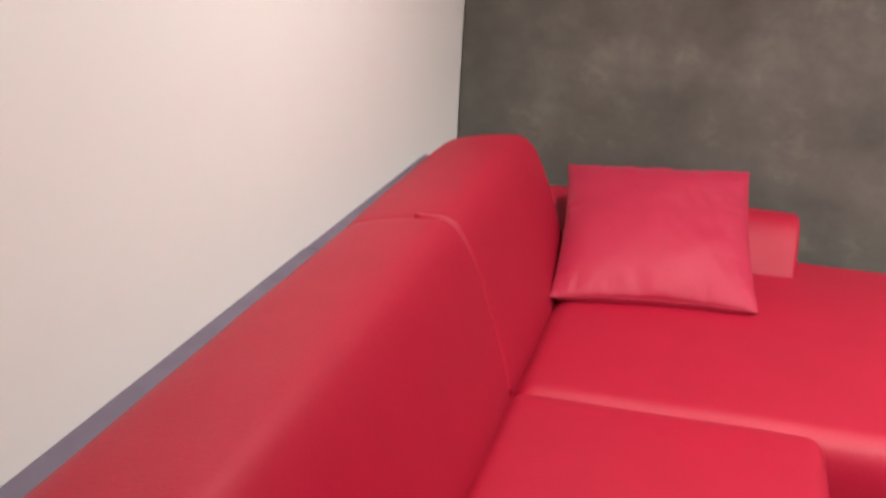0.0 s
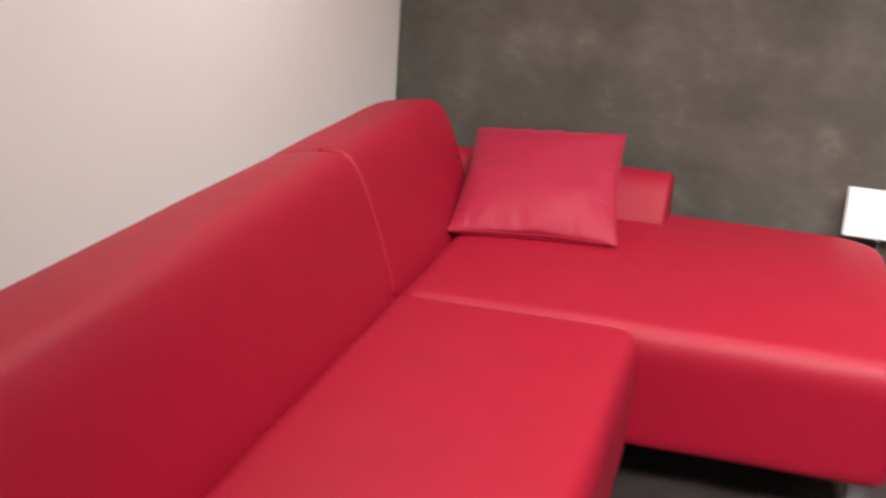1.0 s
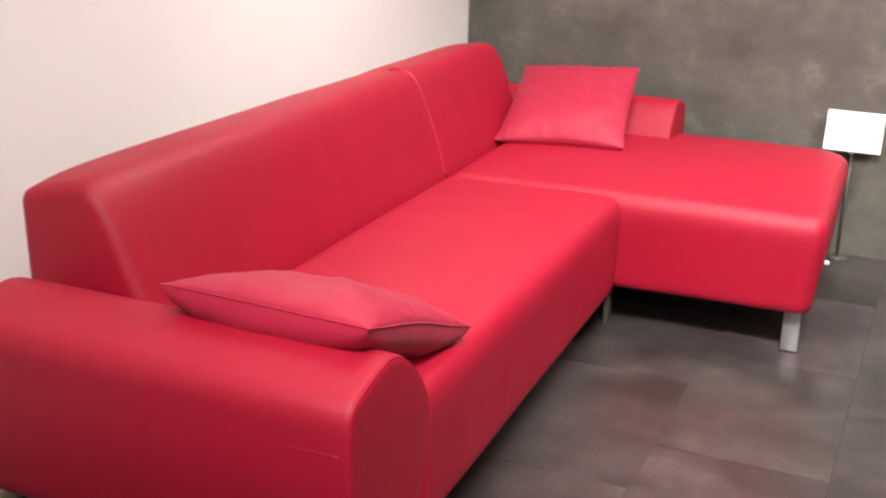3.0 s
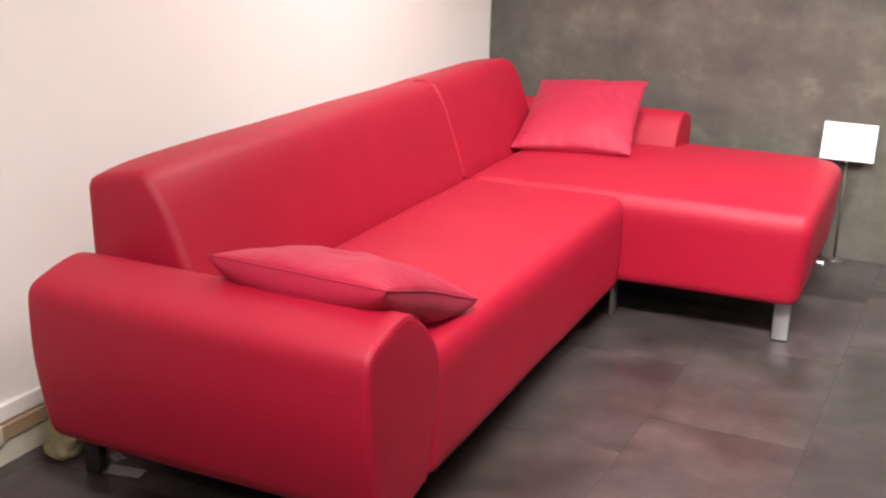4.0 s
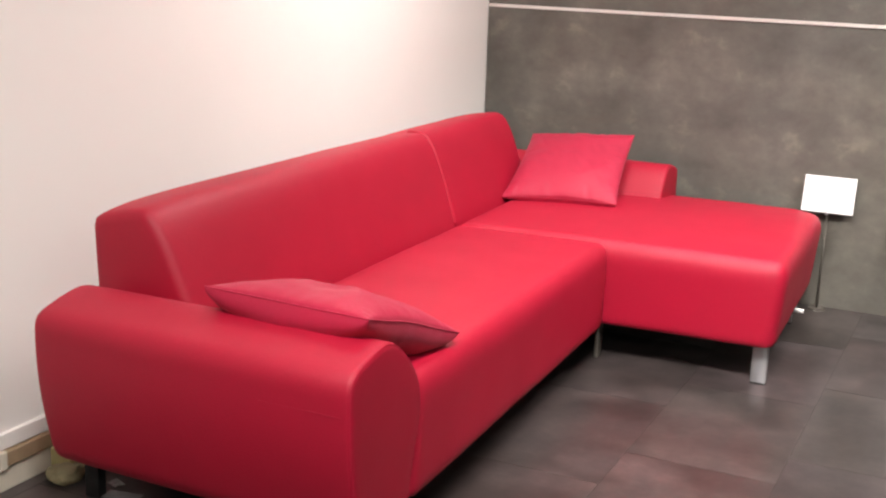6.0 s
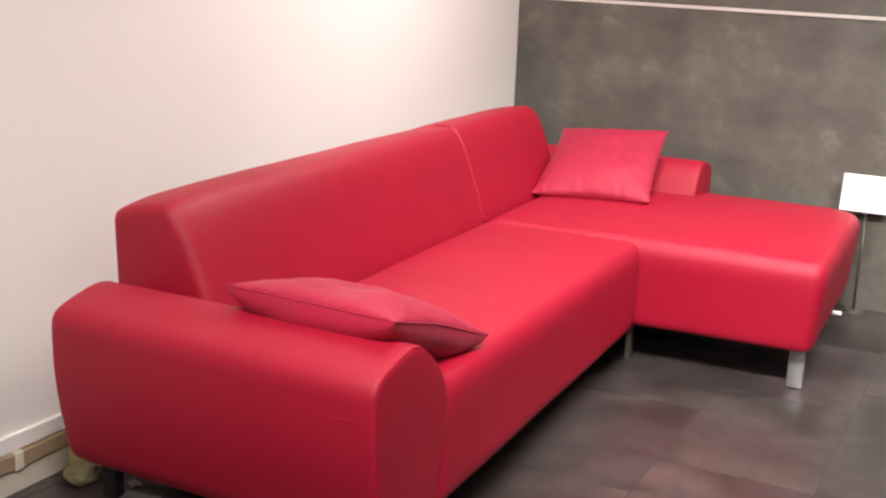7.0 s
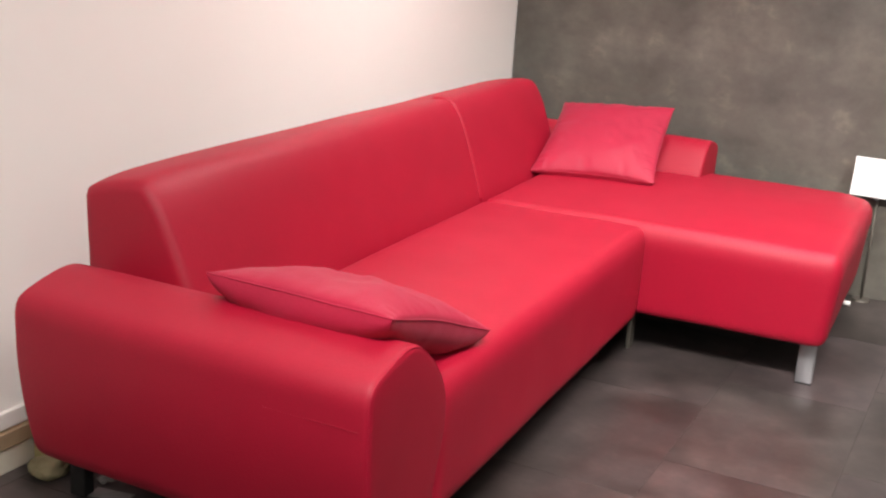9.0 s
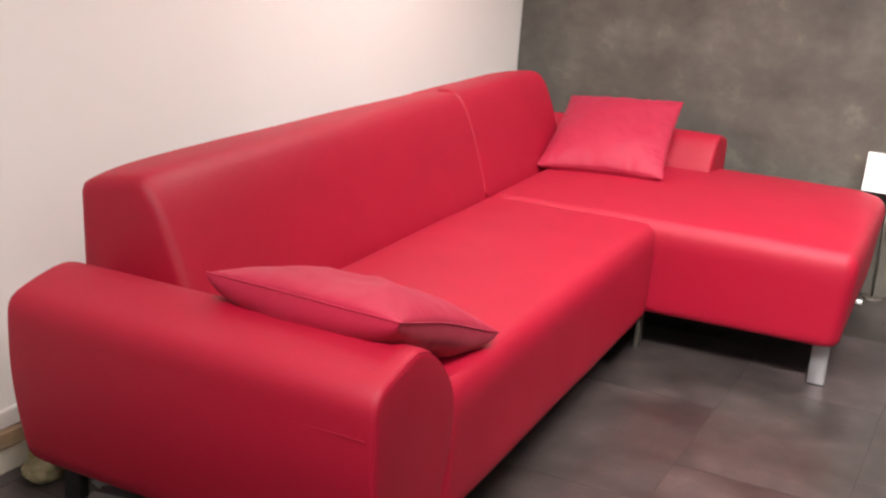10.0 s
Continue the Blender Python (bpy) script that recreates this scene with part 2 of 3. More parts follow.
def padded_bar(outline, start, end, along, radius, count=72, step=0.04, swell=0.0, ripple=0.0015, first=None, taper=0.0):
    """Upholstered bar: an outline carried from start to end, with rounded ends. along 'x': outline in (y, z); along 'y': outline in (x, z)."""
    ring = even_loop(smooth_loop(outline), count)
    area = 0.5 * np.sum(ring[:, 0] * np.roll(ring[:, 1], -1) - np.roll(ring[:, 0], -1) * ring[:, 1])
    tangent = np.roll(ring, -1, 0) - np.roll(ring, 1, 0)
    inward = np.stack([-tangent[:, 1], tangent[:, 0]], 1) * np.sign(area)
    inward /= np.linalg.norm(inward, axis=1)[:, None]
    mid = ring.mean(0)
    lead = first or radius
    stations = [(start + lead * (1 - math.cos(a)), lead * (1 - math.sin(a))) for a in np.linspace(0, math.pi / 2, 6)]
    inner = max(2, int(abs(end - start - radius - lead) / step))
    stations += [(s, 0.0) for s in np.linspace(start + lead, end - radius, inner + 1)[1:-1]]
    stations += [(end - radius * (1 - math.cos(a)), radius * (1 - math.sin(a))) for a in np.linspace(math.pi / 2, 0, 6)]
    bm = bmesh.new()
    rings = []

    def place(s, q):
        v = Vector((s, q[0], q[1])) if along == "x" else Vector((q[0], s, q[1]))
        return v + ripple * Vector((noise.noise(v * 4.0), noise.noise(v * 4.0 + Vector((9, 0, 0))), noise.noise(v * 4.0 + Vector((0, 9, 0)))))

    for s, inset in stations:
        f = (s - start) / (end - start)
        puff = swell * (1 - (2 * f - 1) ** 4)
        inset += taper * max(0.0, 1 - (s - start) / 0.14) ** 2
        rings.append([bm.verts.new(place(s, ring[k] + inward[k] * (inset - puff))) for k in range(count)])
    for a, b in zip(rings, rings[1:]):
        for k in range(count):
            bm.faces.new((a[k], a[(k + 1) % count], b[(k + 1) % count], b[k]))
    for edge_ring, s, inset in ((rings[0], start, lead + taper), (rings[-1], end, radius)):
        last = edge_ring
        for f in (0.75, 0.5, 0.25):
            nxt = []
            for k in range(count):
                q = mid + (ring[k] + inward[k] * inset - mid) * f
                nxt.append(bm.verts.new(place(s, q)))
            for k in range(count):
                bm.faces.new((last[k], last[(k + 1) % count], nxt[(k + 1) % count], nxt[k]))
            last = nxt
        c = bm.verts.new(place(s, mid))
        for k in range(count):
            bm.faces.new((last[k], last[(k + 1) % count], c))
    bmesh.ops.recalc_face_normals(bm, faces=bm.faces[:])
    return bm


def cushion_block(lo, hi, radius, under=0.02, crown=0.012, lean=(0, 0, 0, 0), cells=(44, 44, 14), corner=0.0):
    """Upholstered block with rounded edges, a crowned top and sides that draw in towards the bottom by lean (x-, x+, y-, y+)."""
    bm = bmesh.new()
    lo, hi = Vector(lo), Vector(hi)
    grids = {}

    def vert(i, j, k):
        key = (i, j, k)
        if key not in grids:
            t = [i / cells[0], j / cells[1], k / cells[2]]
            t = [0.5 - 0.5 * math.cos(math.pi * v) * (0.55 + 0.45 * abs(math.cos(math.pi * v))) if 0 < v < 1 else v for v in t]
            p = Vector([a + (b - a) * v for a, b, v in zip(lo, hi, t)])
            r = [0.7 * radius, 0.7 * radius, radius if p.z > (lo.z + hi.z) / 2 else under]
            core = Vector([min(max(v, a + q), b - q) for v, a, b, q in zip(p, lo, hi, r)])
            d = Vector([(v - c) / q for v, c, q in zip(p, core, r)])
            big = max(abs(v) for v in d)
            if big > 0:
                # cube corner to ball corner
                d = d * (big / d.length)
                p = Vector([c + v * q for c, v, q in zip(core, d, r)])
            fx, fy, fz = [(v - a) / (b - a) for v, a, b in zip(p, lo, hi)]
            bulge = max(0.0, math.sin(math.pi * min(max(fx, 0), 1))) ** 0.5 * max(0.0, math.sin(math.pi * min(max(fy, 0), 1))) ** 0.5
            p.z += crown * bulge * max(0.0, fz) ** 3
            low = 1 - fz
            p.x += (lean[0] * (1 - fx) - lean[1] * fx) * low
            p.y += (lean[2] * (1 - fy) - lean[3] * fy) * low
            u, v = (p.x - hi.x + corner), (p.y - hi.y + corner)
            if corner and u > 0 and v > 0:
                f = max(u, v) / math.hypot(u, v)
                p.x, p.y = hi.x - corner + u * f, hi.y - corner + v * f
            p += 0.002 * Vector((noise.noise(p * 5), noise.noise(p * 5 + Vector((7, 0, 0))), noise.noise(p * 5 + Vector((0, 7, 0)))))
            grids[key] = bm.verts.new(p)
        return grids[key]

    nx, ny, nz = cells
    for i in range(nx):
        for j in range(ny):
            bm.faces.new((vert(i, j, 0), vert(i, j + 1, 0), vert(i + 1, j + 1, 0), vert(i + 1, j, 0)))
            bm.faces.new((vert(i, j, nz), vert(i + 1, j, nz), vert(i + 1, j + 1, nz), vert(i, j + 1, nz)))
    for i in range(nx):
        for k in range(nz):
            bm.faces.new((vert(i, 0, k), vert(i + 1, 0, k), vert(i + 1, 0, k + 1), vert(i, 0, k + 1)))
            bm.faces.new((vert(i, ny, k), vert(i, ny, k + 1), vert(i + 1, ny, k + 1), vert(i + 1, ny, k)))
    for j in range(ny):
        for k in range(nz):
            bm.faces.new((vert(0, j, k), vert(0, j, k + 1), vert(0, j + 1, k + 1), vert(0, j + 1, k)))
            bm.faces.new((vert(nx, j, k), vert(nx, j + 1, k), vert(nx, j + 1, k + 1), vert(nx, j, k + 1)))
    bmesh.ops.recalc_face_normals(bm, faces=bm.faces[:])
    return bm


# ---- room ----
X1, Y1, TOP = 5.2, -7.2, 2.75
floor = part("floor", box((-0.2, Y1 - 0.2, -0.2), (X1 + 0.2, 0.2, -0.0008)), grout, smooth=False)
tagged(floor, "brown-grey stone-look tiled showroom floor with thin grey-brown joints", "floor", kind="structure")
wall_west = part("wall_west", box((-0.2, Y1, -0.006), (0.0, 0.2, TOP)), plaster, smooth=False)
tagged(wall_west, "plain white painted plaster wall behind the sofa", "wall", kind="structure")
wall_north = part("wall_north", box((0.0, 0.014, -0.006), (X1, 0.2, TOP)), grout, smooth=False)
tagged(wall_north, "dark grey stone-look panelled wall with a pale metal strip", "wall", kind="structure")
wall_east = part("wall_east", box((X1, Y1, -0.006), (X1 + 0.2, 0.2, TOP)), plaster, smooth=False)
tagged(wall_east, "plain white painted wall closing the room", "wall", kind="structure")
wall_south = part("wall_south", box((-0.2, Y1 - 0.2, -0.006), (X1 + 0.2, Y1, TOP)), plaster, smooth=False)
tagged(wall_south, "plain white painted wall at the back", "wall", kind="structure")
ceiling = part("ceiling", box((-0.2, Y1 - 0.2, TOP), (X1 + 0.2, 0.2, TOP + 0.15)), ceiling_paint, smooth=False)
tagged(ceiling, "plain white painted showroom ceiling", "ceiling", kind="structure")

# wall panels, the metal strip between them
RAIL = 1.149


def tilted(bm):
    """The joint drops a little towards the room's far side."""
    for v in bm.verts:
        if abs(v.co.z - RAIL) < 0.02:
            v.co.z += 0.008 - 0.008 * v.co.x
    return bm


part("panel", tilted(box((0.004, 0.0, 0.0), (X1 - 0.004, 0.0145, RAIL - 0.0075), 0.001, 1)), panel, wall_north, smooth=False)
part("panel", tilted(box((0.004, 0.0, RAIL + 0.0075), (X1 - 0.004, 0.0145, TOP - 0.002), 0.001, 1)), panel, wall_north, smooth=False)
strip = part("metal_strip", tilted(box((0.004, 0.001, RAIL - 0.0066), (X1 - 0.004, 0.0145, RAIL + 0.0066))), alu, wall_north, "pale aluminium joint strip", smooth=False)
for low in (-0.0066, 0.0012):
    part("lip", tilted(box((0.004, -0.004, RAIL + low), (X1 - 0.004, 0.0005, RAIL + low + 0.0054), 0.001, 1)), alu, strip, smooth=False)

# skirting on the white wall
baseboard = part("baseboard", box((0.0, Y1 + 0.01, 0.0), (0.016, -0.01, 0.062), 0.002), skirting_white, smooth=False)
tagged(baseboard, "cream painted skirting with a tan wood strip above", "baseboard", kind="structure")
part("wood_strip", box((0.0, Y1 + 0.01, 0.0645), (0.024, -0.01, 0.104), 0.003), skirting_wood, baseboard, "tan wooden strip", smooth=False)
part("moulding", box((0.0, Y1 + 0.01, 0.1065), (0.013, -0.01, 0.150), 0.004), plaster, baseboard, "white upper moulding", smooth=False)
part("joint_cover", box((0.0, -2.925, 0.060), (0.028, -2.900, 0.108), 0.003), skirting_white, baseboard, "pale strip joint cover", smooth=False)


# ---- ceiling lamps (out of view, assumed) ----
def downlight(x, y, watts, size=0.16, aim=(0, 0), spread=150, colour=(1.0, 0.938, 0.905)):
    e = thing("ceiling_light", pose(x, y, TOP), "round white recessed ceiling downlight, switched on, unseen and added for its light", "ceiling light", "ceiling downlights")
    ring = bmesh.new()
    outer = [(0.110, 0.0), (0.110, -0.010), (0.100, -0.016), (0.085, -0.012), (0.080, 0.0)]
    loops = [[ring.verts.new((r * math.cos(a), r * math.sin(a), z)) for a in [2 * math.pi * k / 28 for k in range(28)]] for r, z in outer]
    for a, b in zip(loops, loops[1:]):
        for k in range(28):
            ring.faces.new((a[k], b[k], b[(k + 1) % 28], a[(k + 1) % 28]))
    part("frame", ring, lamp_metal, e)
    disc = bmesh.new()
    bmesh.ops.create_circle(disc, cap_ends=True, radius=0.08, segments=28, matrix=Matrix.Translation((0, 0, -0.003)))
    part("diffuser", disc, glow, e, "glowing lamp disc", smooth=False)
    data = bpy.data.lights.new("lamp", "AREA")
    data.shape, data.size, data.energy, data.color, data.spread = "DISK", size, watts, colour, radians(spread)
    lamp = new("lamp", data)
    lamp.matrix_world = look((x, y, TOP - 0.03), (x + aim[0], y + aim[1] + 0.0001, 0.0))
    return e


# number, places and aims are invented to brighten sofa, walls and floor
for x, y, watts, aim, spread, size in LAMPS:
    downlight(x, y, watts, size, aim, spread)


# ---- corner sofa ----
PIVOT = (0.45, -1.22)
sofa = thing("corner_sofa", pose(PIVOT[0], PIVOT[1], 0, 0, 0, 2.1), "bright red upholstered corner sofa with chaise and chrome legs", "sofa")
BACK = Matrix.Translation((-PIVOT[0], -PIVOT[1], 0))
UNDER, SEAT = 0.142, 0.437


def sofa_part(name, bm, mat, label="", parent=None):
    bmesh.ops.transform(bm, matrix=BACK, verts=bm.verts[:])
    return part(name, bm, mat, parent or sofa, label)


back_outline = [(0.15, UNDER), (0.145, 0.30), (0.133, 0.56), (0.130, 0.66), (0.128, 0.706), (0.165, 0.727), (0.25, 0.744), (0.325, 0.751), (0.354, 0.722), (0.385, 0.665), (0.432, 0.53), (0.462, 0.43), (0.47, 0.30), (0.46, UNDER)]
bm = padded_bar(back_outline, -2.745, -1.2405, "y", 0.006, swell=0.003, first=0.026, taper=0.008)
for v in bm.verts:
    # towards the near end the top sinks and the front edge leans back
    end = max(0.0, 1 - (v.co.y + 2.745) / 0.30)
    v.co.z -= 0.010 * end ** 1.5 * max(0.0, v.co.z - 0.45) / 0.3
    v.co.x -= 0.030 * max(0.0, 1 - (v.co.y + 2.745) / 0.4) ** 1.5 * min(1.0, max(0.0, (v.co.x - 0.20) / 0.12)) * max(0.0, v.co.z - 0.45) / 0.3
sofa_part("backrest", bm, red_cloth)
sofa_part("backrest", padded_bar(back_outline, -1.2415, -0.50, "y", 0.006, swell=0.003), red_cloth)

# welt along the joint between the two back sections and round the near end
welt = even_loop(smooth_loop(back_outline), 120)
welt = [q for q in welt if q[1] > 0.43 and q[0] > 0.27]
welt.sort(key=lambda q: -q[1] + 0.5 * q[0])
sofa_part("welt", tube([(x - 0.0050, -1.241, z - 0.0033) for x, z in welt], 0.0120, 10), red_cloth, "raised seam welt")

# the near arm widens towards its end; the far one is slimmer
arm_outline = [(-2.955, UNDER), (-2.990, 0.26), (-3.010, 0.38), (-3.012, 0.47), (-3.012, 0.510), (-3.000, 0.534), (-2.965, 0.546), (-2.90, 0.561), (-2.85, 0.566), (-2.80, 0.548), (-2.74, 0.50), (-2.692, 0.44), (-2.675, 0.385), (-2.685, 0.32), (-2.715, 0.24), (-2.73, UNDER)]


def flare(bm):
    for v in bm.verts:
        v.co.y -= 0.033 * (v.co.x - 0.186) / 0.82
    return bm


sofa_part("armrest", flare(padded_bar(arm_outline, 0.186, 1.018, "x", 0.014, swell=0.003, first=0.020)), red_cloth)
sofa_part("stitching", flare(tube([(x, -3.0146 + 0.0002 * math.sin(x * 30), 0.452) for x in np.linspace(0.80, 0.998, 24)], 0.0006, 6)), red_cloth, "long stitched seam")
rim = even_loop(smooth_loop(arm_outline), 140)
rim = [(y + (0.0035 if y < -2.86 else -0.0035), z - 0.003) for y, z in rim if z > 0.16]
turn = max(range(len(rim)), key=lambda k: math.dist(rim[k], rim[k - 1]))
rim = rim[turn:] + rim[:turn]
sofa_part("seam", flare(tube([(1.0146, y, z) for y, z in rim], 0.0016, 6)), red_seam, "stitched seam round the arm's end")
far_outline = [(-0.36, UNDER), (-0.40, 0.28), (-0.43, 0.37), (-0.417, 0.43), (-0.38, 0.50), (-0.33, 0.552), (-0.285, 0.568), (-0.235, 0.561), (-0.17, 0.546), (-0.135, 0.534), (-0.123, 0.510), (-0.125, 0.47), (-0.127, 0.40), (-0.16, 0.28), (-0.205, UNDER)]
sofa_part("armrest", padded_bar(far_outline, 0.185, 0.985, "x", 0.012, swell=0.003), red_cloth)

sofa_part("seat", cushion_block((0.448, -2.735, UNDER), (1.016, -1.215, SEAT), 0.055, 0.012, 0.012, (0, 0.006, 0, 0)), red_cloth)
bm = cushion_block((0.448, -1.262, UNDER), (1.602, -0.175, SEAT + 0.006), 0.070, 0.016, 0.016, (0, 0.03, 0.055, 0.04), corner=0.15)
for v in bm.verts:
    # the padding thins towards the wall
    v.co.z -= 0.016 * min(1.0, max(0.0, (v.co.y + 0.60) / 0.34)) ** 1.5 * max(0.0, v.co.z - 0.25) / 0.2
sofa_part("chaise", bm, red_cloth)
sofa_part("base_lining", box((0.20, -2.88, UNDER - 0.006), (0.98, -0.28, UNDER + 0.02)), black_cloth, "black lining cloth")
sofa_part("base_lining", box((0.95, -1.12, UNDER - 0.006), (1.52, -0.28, UNDER + 0.02)), black_cloth, "black lining cloth")


def leg(x, y, mat=chrome, label="flat brushed chrome leg", wide=0.05, deep=0.03):
    bm = box((x - wide / 2, y - deep / 2, 0.005 if mat is chrome else 0.0), (x + wide / 2, y + deep / 2, UNDER + 0.004), 0.002)
    ob = sofa_part("leg", bm, mat, label)
    if mat is chrome:
        sofa_part("foot_pad", box((x - wide / 2 + 0.001, y - deep / 2 + 0.001, 0.0), (x + wide / 2 - 0.001, y + deep / 2 - 0.001, 0.0055), 0.001, 1), black_plastic, "black plastic foot pad", ob)
    return ob


for x, y in ((1.523, -1.120), (1.50, -0.35), (0.985, -2.865)):
    leg(x, y)
leg(0.966, -1.115, steel, "narrow dark metal inner leg", 0.014, 0.05)
for x, y in ((0.168, -2.800), (0.235, -0.30), (0.235, -1.24)):
    leg(x, y, black_plastic, "black plastic rear leg", 0.042)
bracket = sofa_part("bracket", box((1.50, -0.470, 0.07), (1.515, -0.440, UNDER + 0.004), 0.002), chrome, "chrome joining bracket")
sofa_part("pin", tube([(1.49, -0.455, 0.085), (1.572, -0.455, 0.085), (1.578, -0.455, 0.085)], 0.0085), card_white, "short white end pin", bracket)


# ---- pillows ----
def pillow(corners, thick, name_label, seed, bend=0.0, sag=1.3, ridge=0.0, pucker=0.004):
    """Square pillow with drawn-out corners: corners in order round its edge; thick: its full height in the middle;
    sag: how much fuller the underside is; ridge: a fold running in from the second corner."""
    a, b_, c_, d_ = [Vector(v) for v in corners]
    up = ((b_ - a).cross(d_ - a)).normalized()
    centre = (a + b_ + c_ + d_) / 4
    e = thing("throw_pillow", Matrix.Translation(centre), name_label, "pillow", "red throw pillows")
    count = 56
    bm = bmesh.new()
    sheet = {}

    def at(i, j, side):
        edge = i in (0, count) or j in (0, count)
        key = (i, j, 0 if edge else side)
        if key not in sheet:
            # rows lie closer towards the seam
            s, t = [math.sin(0.5 * math.pi * (2 * k / count - 1)) for k in (i, j)]
            su = s * (1 - 0.050 * (1 - t * t) * abs(s))
            tv = t * (1 - 0.050 * (1 - s * s) * abs(t))
            wave = 0.004 * noise.noise(Vector((s * 5 + seed, t * 5, 2.0)))
            u, v = (su + 1) / 2 + wave * abs(s), (tv + 1) / 2 + wave * abs(t)
            p = a * (1 - u) * (1 - v) + b_ * u * (1 - v) + c_ * u * v + d_ * (1 - u) * v
            p = p + up * bend * math.exp(-((v - 0.47) / 0.28) ** 2)
            dome = max(0, 1 - s ** 2) * max(0, 1 - t ** 2)
            h = 0.5 * thick * dome ** (0.42 if side > 0 else 0.30)
            q = p * 7 + Vector((seed, 0, side * 3))
            h *= (1 + 0.10 * noise.noise(q)) * (1.0 if side > 0 else sag)
            near_edge = max(abs(s), abs(t))
            # gathers run inwards from the seam
            along = s if abs(t) > abs(s) else t
            gather = abs(noise.noise(Vector((along * 11 + seed, near_edge * 1.2, side * 2 + (abs(t) > abs(s)))))) * near_edge ** 6 * (1 - near_edge ** 24)
            fold = 0.009 * noise.noise(Vector((s * 2.6 + seed, t * 2.6, side))) + 0.004 * noise.noise(Vector((s * 6 + t * 3 + seed, t * 5, side)))
            if ridge and side > 0:
                # distance from the corner along the diagonal and across it
                far, off = (1 - s) / 2 + (1 + t) / 2, (1 - s) / 2 - (1 + t) / 2
                h += ridge * math.exp(-(off / (0.10 + 0.12 * far)) ** 2) * math.exp(-((far - 0.42) / 0.34) ** 2) * min(1, far * 4)
                h -= 0.5 * ridge * math.exp(-((off - 0.26) / 0.13) ** 2) * math.exp(-((far - 0.50) / 0.25) ** 2)
            p = p + up * (side * (h - 2.2 * pucker * gather) + (0 if edge else fold * dome ** 0.5))
            sheet[key] = bm.verts.new(p - centre)
        return sheet[key]

    for side in (1, -1):
        for i in range(count):
            for j in range(count):
                bm.faces.new((at(i, j, side), at(i + 1, j, side), at(i + 1, j + 1, side), at(i, j + 1, side)))
    rim = [(i, 0) for i in range(count)] + [(count, j) for j in range(count)] + [(i, count) for i in range(count, 0, -1)] + [(0, j) for j in range(count, 0, -1)]
    path = [sheet[(i, j, 0)].co.copy() for i, j in rim]
    bmesh.ops.recalc_face_normals(bm, faces=bm.faces[:])
    part("cover", bm, red_pillow, e)
    part("seam", tube(path + path[:1], 0.0020, 6), red_pillow, e, "stitched edge seam")
    return e


pillow([(0.440, -0.785, 0.462), (0.875, -0.720, 0.470), (0.816, -0.345, 0.683), (0.385, -0.350, 0.652)], 0.115,
       "square red fabric pillow leaning on the sofa's far armrest", 1.0, pucker=0.010)
pillow([(0.632, -2.885, 0.622), (1.047, -2.892, 0.616), (1.050, -2.460, 0.472), (0.640, -2.480, 0.466)], 0.105,
       "square red fabric pillow lying over armrest and seat", 5.0, 0.007, 1.75, 0.003, 0.005)


# ---- sign stands by the grey wall ----
def sign_stand(x):
    e = thing("sign_stand", pose(x, -0.045, 0), "white landscape sign card on a thin grey metal floor stand", "sign stand", "sign stands along the grey wall")
    bm = bmesh.new()
    bmesh.ops.create_cone(bm, cap_ends=True, segments=32, radius1=0.036, radius2=0.033, depth=0.008, matrix=Matrix.Translation((0, 0, 0.004)))
    part("foot", bm, steel, e, "round grey metal foot", smooth=False)
    part("rod", tube([(0, 0, 0.006), (0, 0, 0.2), (0.002, 0, 0.41)], 0.005), steel, e)
    turn = pose(0.0, -0.012, 0.409, -13, 0, 0)
    for name, lo, hi, mat, label in (("backing", (-0.102, 0.004, -0.006), (0.102, 0.010, 0.144), card_back, "dark backing tray"),
                                     ("lip", (-0.100, -0.006, -0.008), (0.100, 0.0035, -0.004), card_back, "dark lower lip"),
                                     ("card", (-0.100, -0.001, -0.003), (0.100, 0.0035, 0.142), card_white, "bright white card")):
        bm = box(lo, hi, 0.0012, 1)
        bmesh.ops.transform(bm, matrix=turn, verts=bm.verts[:])
        part(name, bm, mat, e, label, smooth=False)
    bm = bmesh.new()
    bmesh.ops.create_uvsphere(bm, u_segments=16, v_segments=10, radius=0.008, matrix=turn @ Matrix.Translation((0, -0.010, -0.006)))
    part("clip", bm, chrome, e, "small chrome clip")
    return e


sign_stand(1.546)
sign_stand(1.913)


# ---- dark pouf by the signs ----
pouf = thing("pouf", pose(2.325, -0.45, 0), "dark navy blue fabric pouf standing on the floor", "pouf")
bm = bmesh.new()
profile = [(0.0, 0.0), (0.30, 0.0), (0.355, 0.015), (0.372, 0.05), (0.365, 0.10), (0.345, 0.20), (0.305, 0.35), (0.25, 0.48), (0.18, 0.57), (0.10, 0.61), (0.0, 0.62)]
loops = []
for r, z in profile:
    if r == 0:
        loops.append([bm.verts.new((0, 0, z))])
        continue
    loops.append([])
    for k in range(48):
        a = 2 * math.pi * k / 48
        w = 1 + 0.03 * noise.noise(Vector((math.cos(a) * 2, math.sin(a) * 2, z * 5))) + 0.01 * math.cos(6 * a)
        loops[-1].append(bm.verts.new((r * w * math.cos(a), r * w * math.sin(a), z)))
for a, b_ in zip(loops, loops[1:]):
    for k in range(48):
        q = [a[k % len(a)], a[(k + 1) % len(a)], b_[(k + 1) % len(b_)], b_[k % len(b_)]]
        bm.faces.new(list(dict.fromkeys(q)))
bmesh.ops.recalc_face_normals(bm, faces=bm.faces[:])
part("cover", bm, navy_cloth, pouf)
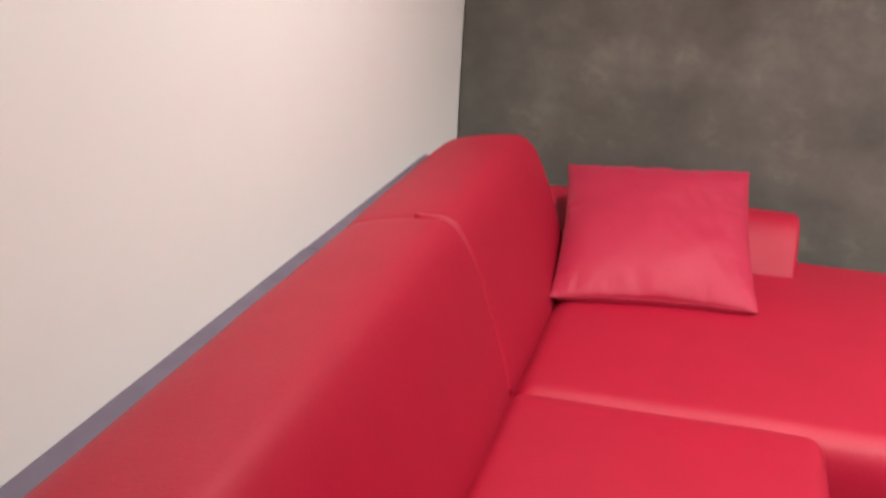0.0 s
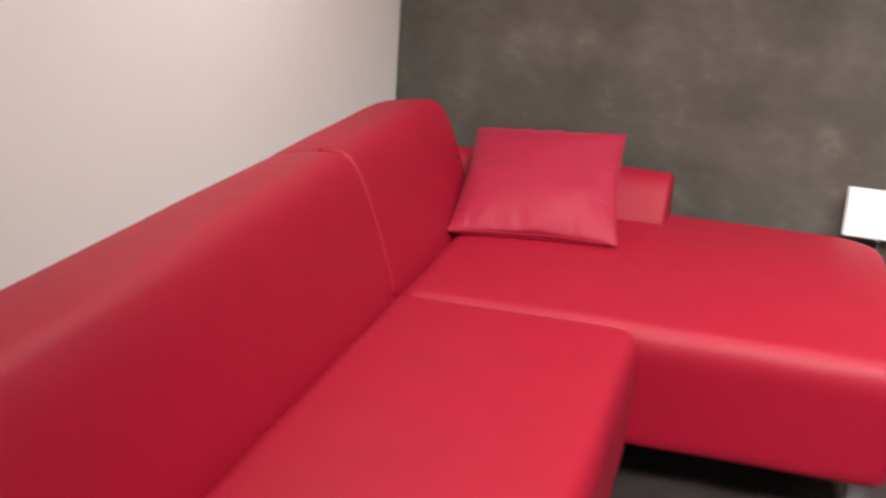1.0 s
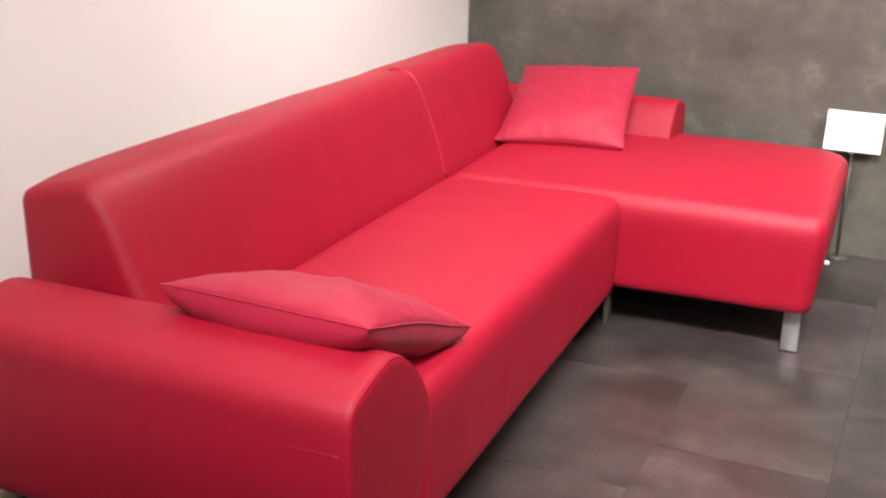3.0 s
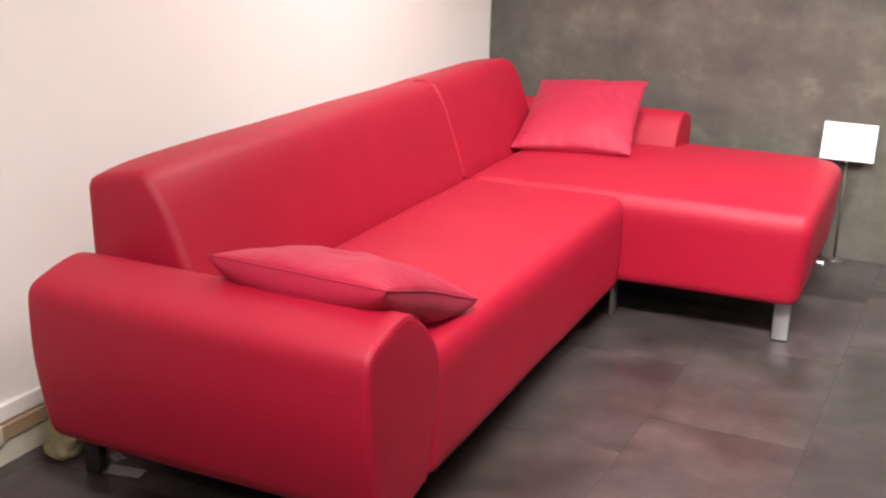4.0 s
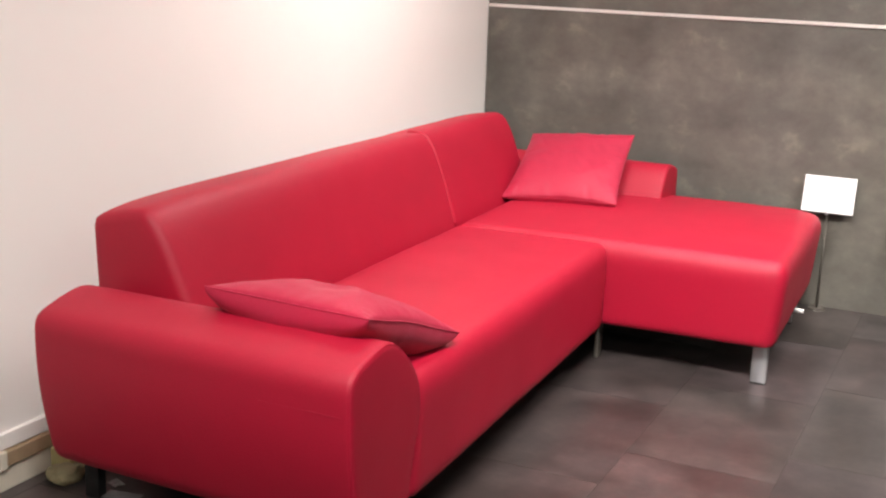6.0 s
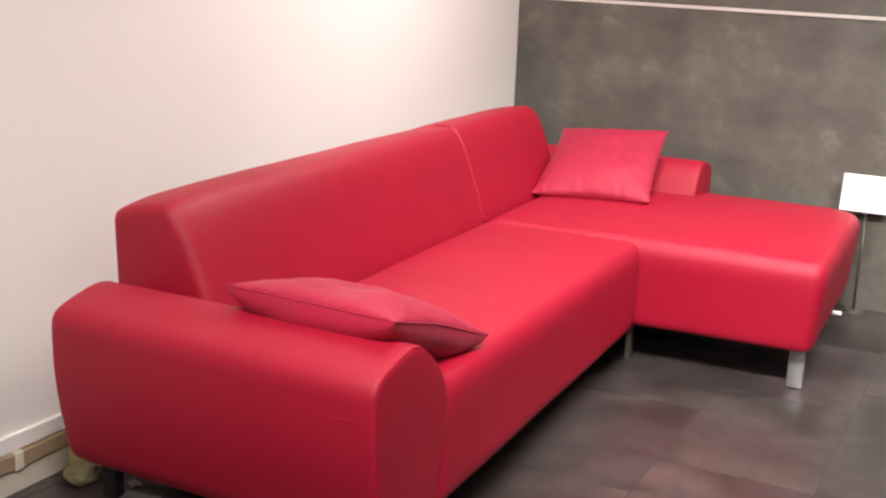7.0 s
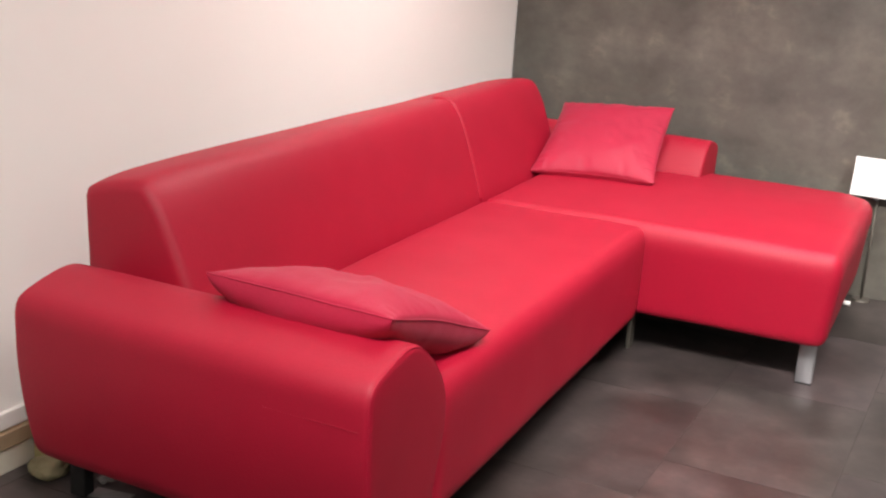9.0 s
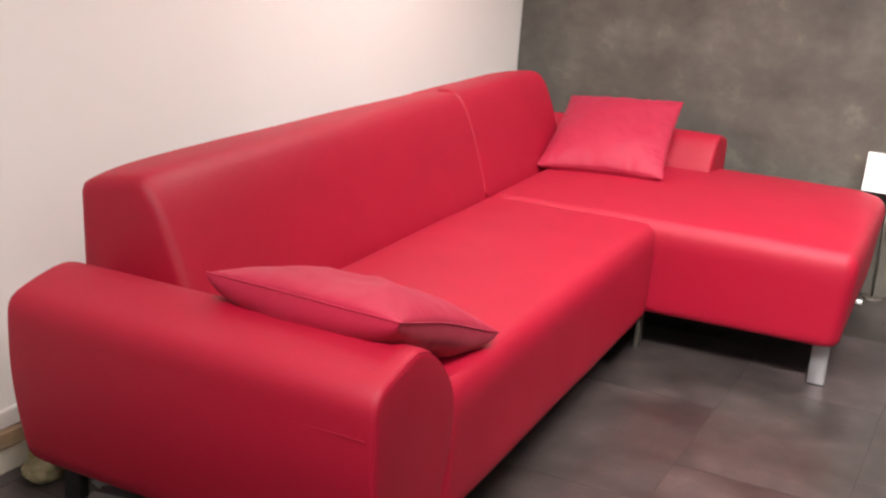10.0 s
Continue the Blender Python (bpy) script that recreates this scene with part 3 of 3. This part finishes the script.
for k in range(6):
    a0 = math.pi / 6 + k * math.pi / 3
    part("seam", tube([(r * 1.0 * math.cos(a0), r * 1.0 * math.sin(a0), z + 0.002) for r, z in profile[2:-1]], 0.003, 6), navy_cloth, pouf)

# ---- behind and under the sofa ----
for near, far, high, rise in ((-2.32, -1.125, 0.586, 0.028), (-1.118, -0.33, 0.612, 0.018)):
    bm = box((0.004, near, 0.152), (0.074, far, high), 0.003)
    for v in bm.verts:
        # the top edge runs slightly uphill
        v.co.z += rise * (v.co.y - near) / (far - near) * (v.co.z > 0.4)
    board = part("board", bm, grey_board, smooth=False)
    tagged(board, "mauve-grey board standing against the wall behind the sofa", "board", "boards behind the sofa")

block = part("wooden_block", box((0.028, -2.76, 0.0), (0.10, -2.62, 0.068), 0.004), yellow_wood, smooth=False)
tagged(block, "small pale yellow wooden block on the floor by the skirting", "wood block")

bm = bmesh.new()
bmesh.ops.create_icosphere(bm, subdivisions=4, radius=1)
for v in bm.verts:
    p = v.co.copy()
    w = 1 + 0.30 * noise.noise(p * 1.6) + 0.22 * abs(noise.noise(p * 3.2)) + 0.12 * abs(noise.noise(p * 7.0))
    v.co = Vector((0.042 * p.x * w, 0.046 * p.y * w, max(0.0, 0.018 + 0.024 * p.z * w)))
crumple = part("crumpled_paper", bm, cream_paper)
crumple.location = (0.100, -2.775, 0.0)
tagged(crumple, "crumpled cream paper lying on the floor beside the sofa", "paper")


def scrap(x, y, wide, deep, turn):
    bm = bmesh.new()
    bmesh.ops.create_grid(bm, x_segments=8, y_segments=6, size=0.5)
    for v in bm.verts:
        v.co = Vector((v.co.x * wide, v.co.y * deep, 0.0015 + 0.006 * abs(noise.noise(Vector((v.co.x * 3 + x * 9, v.co.y * 3, 0))))))
    ext = bmesh.ops.extrude_face_region(bm, geom=bm.faces[:])
    for v in [g for g in ext["geom"] if isinstance(g, bmesh.types.BMVert)]:
        v.co.z += 0.0006
    bmesh.ops.recalc_face_normals(bm, faces=bm.faces[:])
    ob = part("paper_scrap", bm, grey_paper, smooth=False)
    ob.matrix_world = pose(x, y, 0, 0, 0, turn)
    return tagged(ob, "grey-white scrap of paper on the floor under the sofa", "paper scrap", "paper scraps under the sofa")


scrap(0.29, -2.785, 0.095, 0.045, 12)
scrap(0.225, -2.735, 0.04, 0.03, -20)

# ---- floor tiles ----
WIDE, LONG, GAP = 0.417, 0.655, 0.0018


def tile_mesh(w, d):
    bm = box((GAP / 2, GAP / 2, -0.010), (w - GAP / 2, d - GAP / 2, 0.0))
    me = bpy.data.meshes.new("tile")
    bm.to_mesh(me)
    bm.free()
    me.materials.append(tile_stone)
    return me


shared = tile_mesh(WIDE, LONG)
first = 1.308 - 4 * WIDE
k = 0
while first + k * WIDE < X1:
    x = first + k * WIDE
    # joints of neighbouring columns are offset
    shift = {0: -1.21, 1: -1.02, 2: -1.40}[(k - 4) % 3] if k >= 4 else {3: -2.105, 2: -1.80, 1: -1.52, 0: -2.05}[k]
    y = shift + LONG * 12
    while y > 0.0:
        y -= LONG
    while y > Y1 - LONG:
        t = new("tile", shared)
        t.parent = floor
        t.location = (x, y, 0)
        y -= LONG
    k += 1
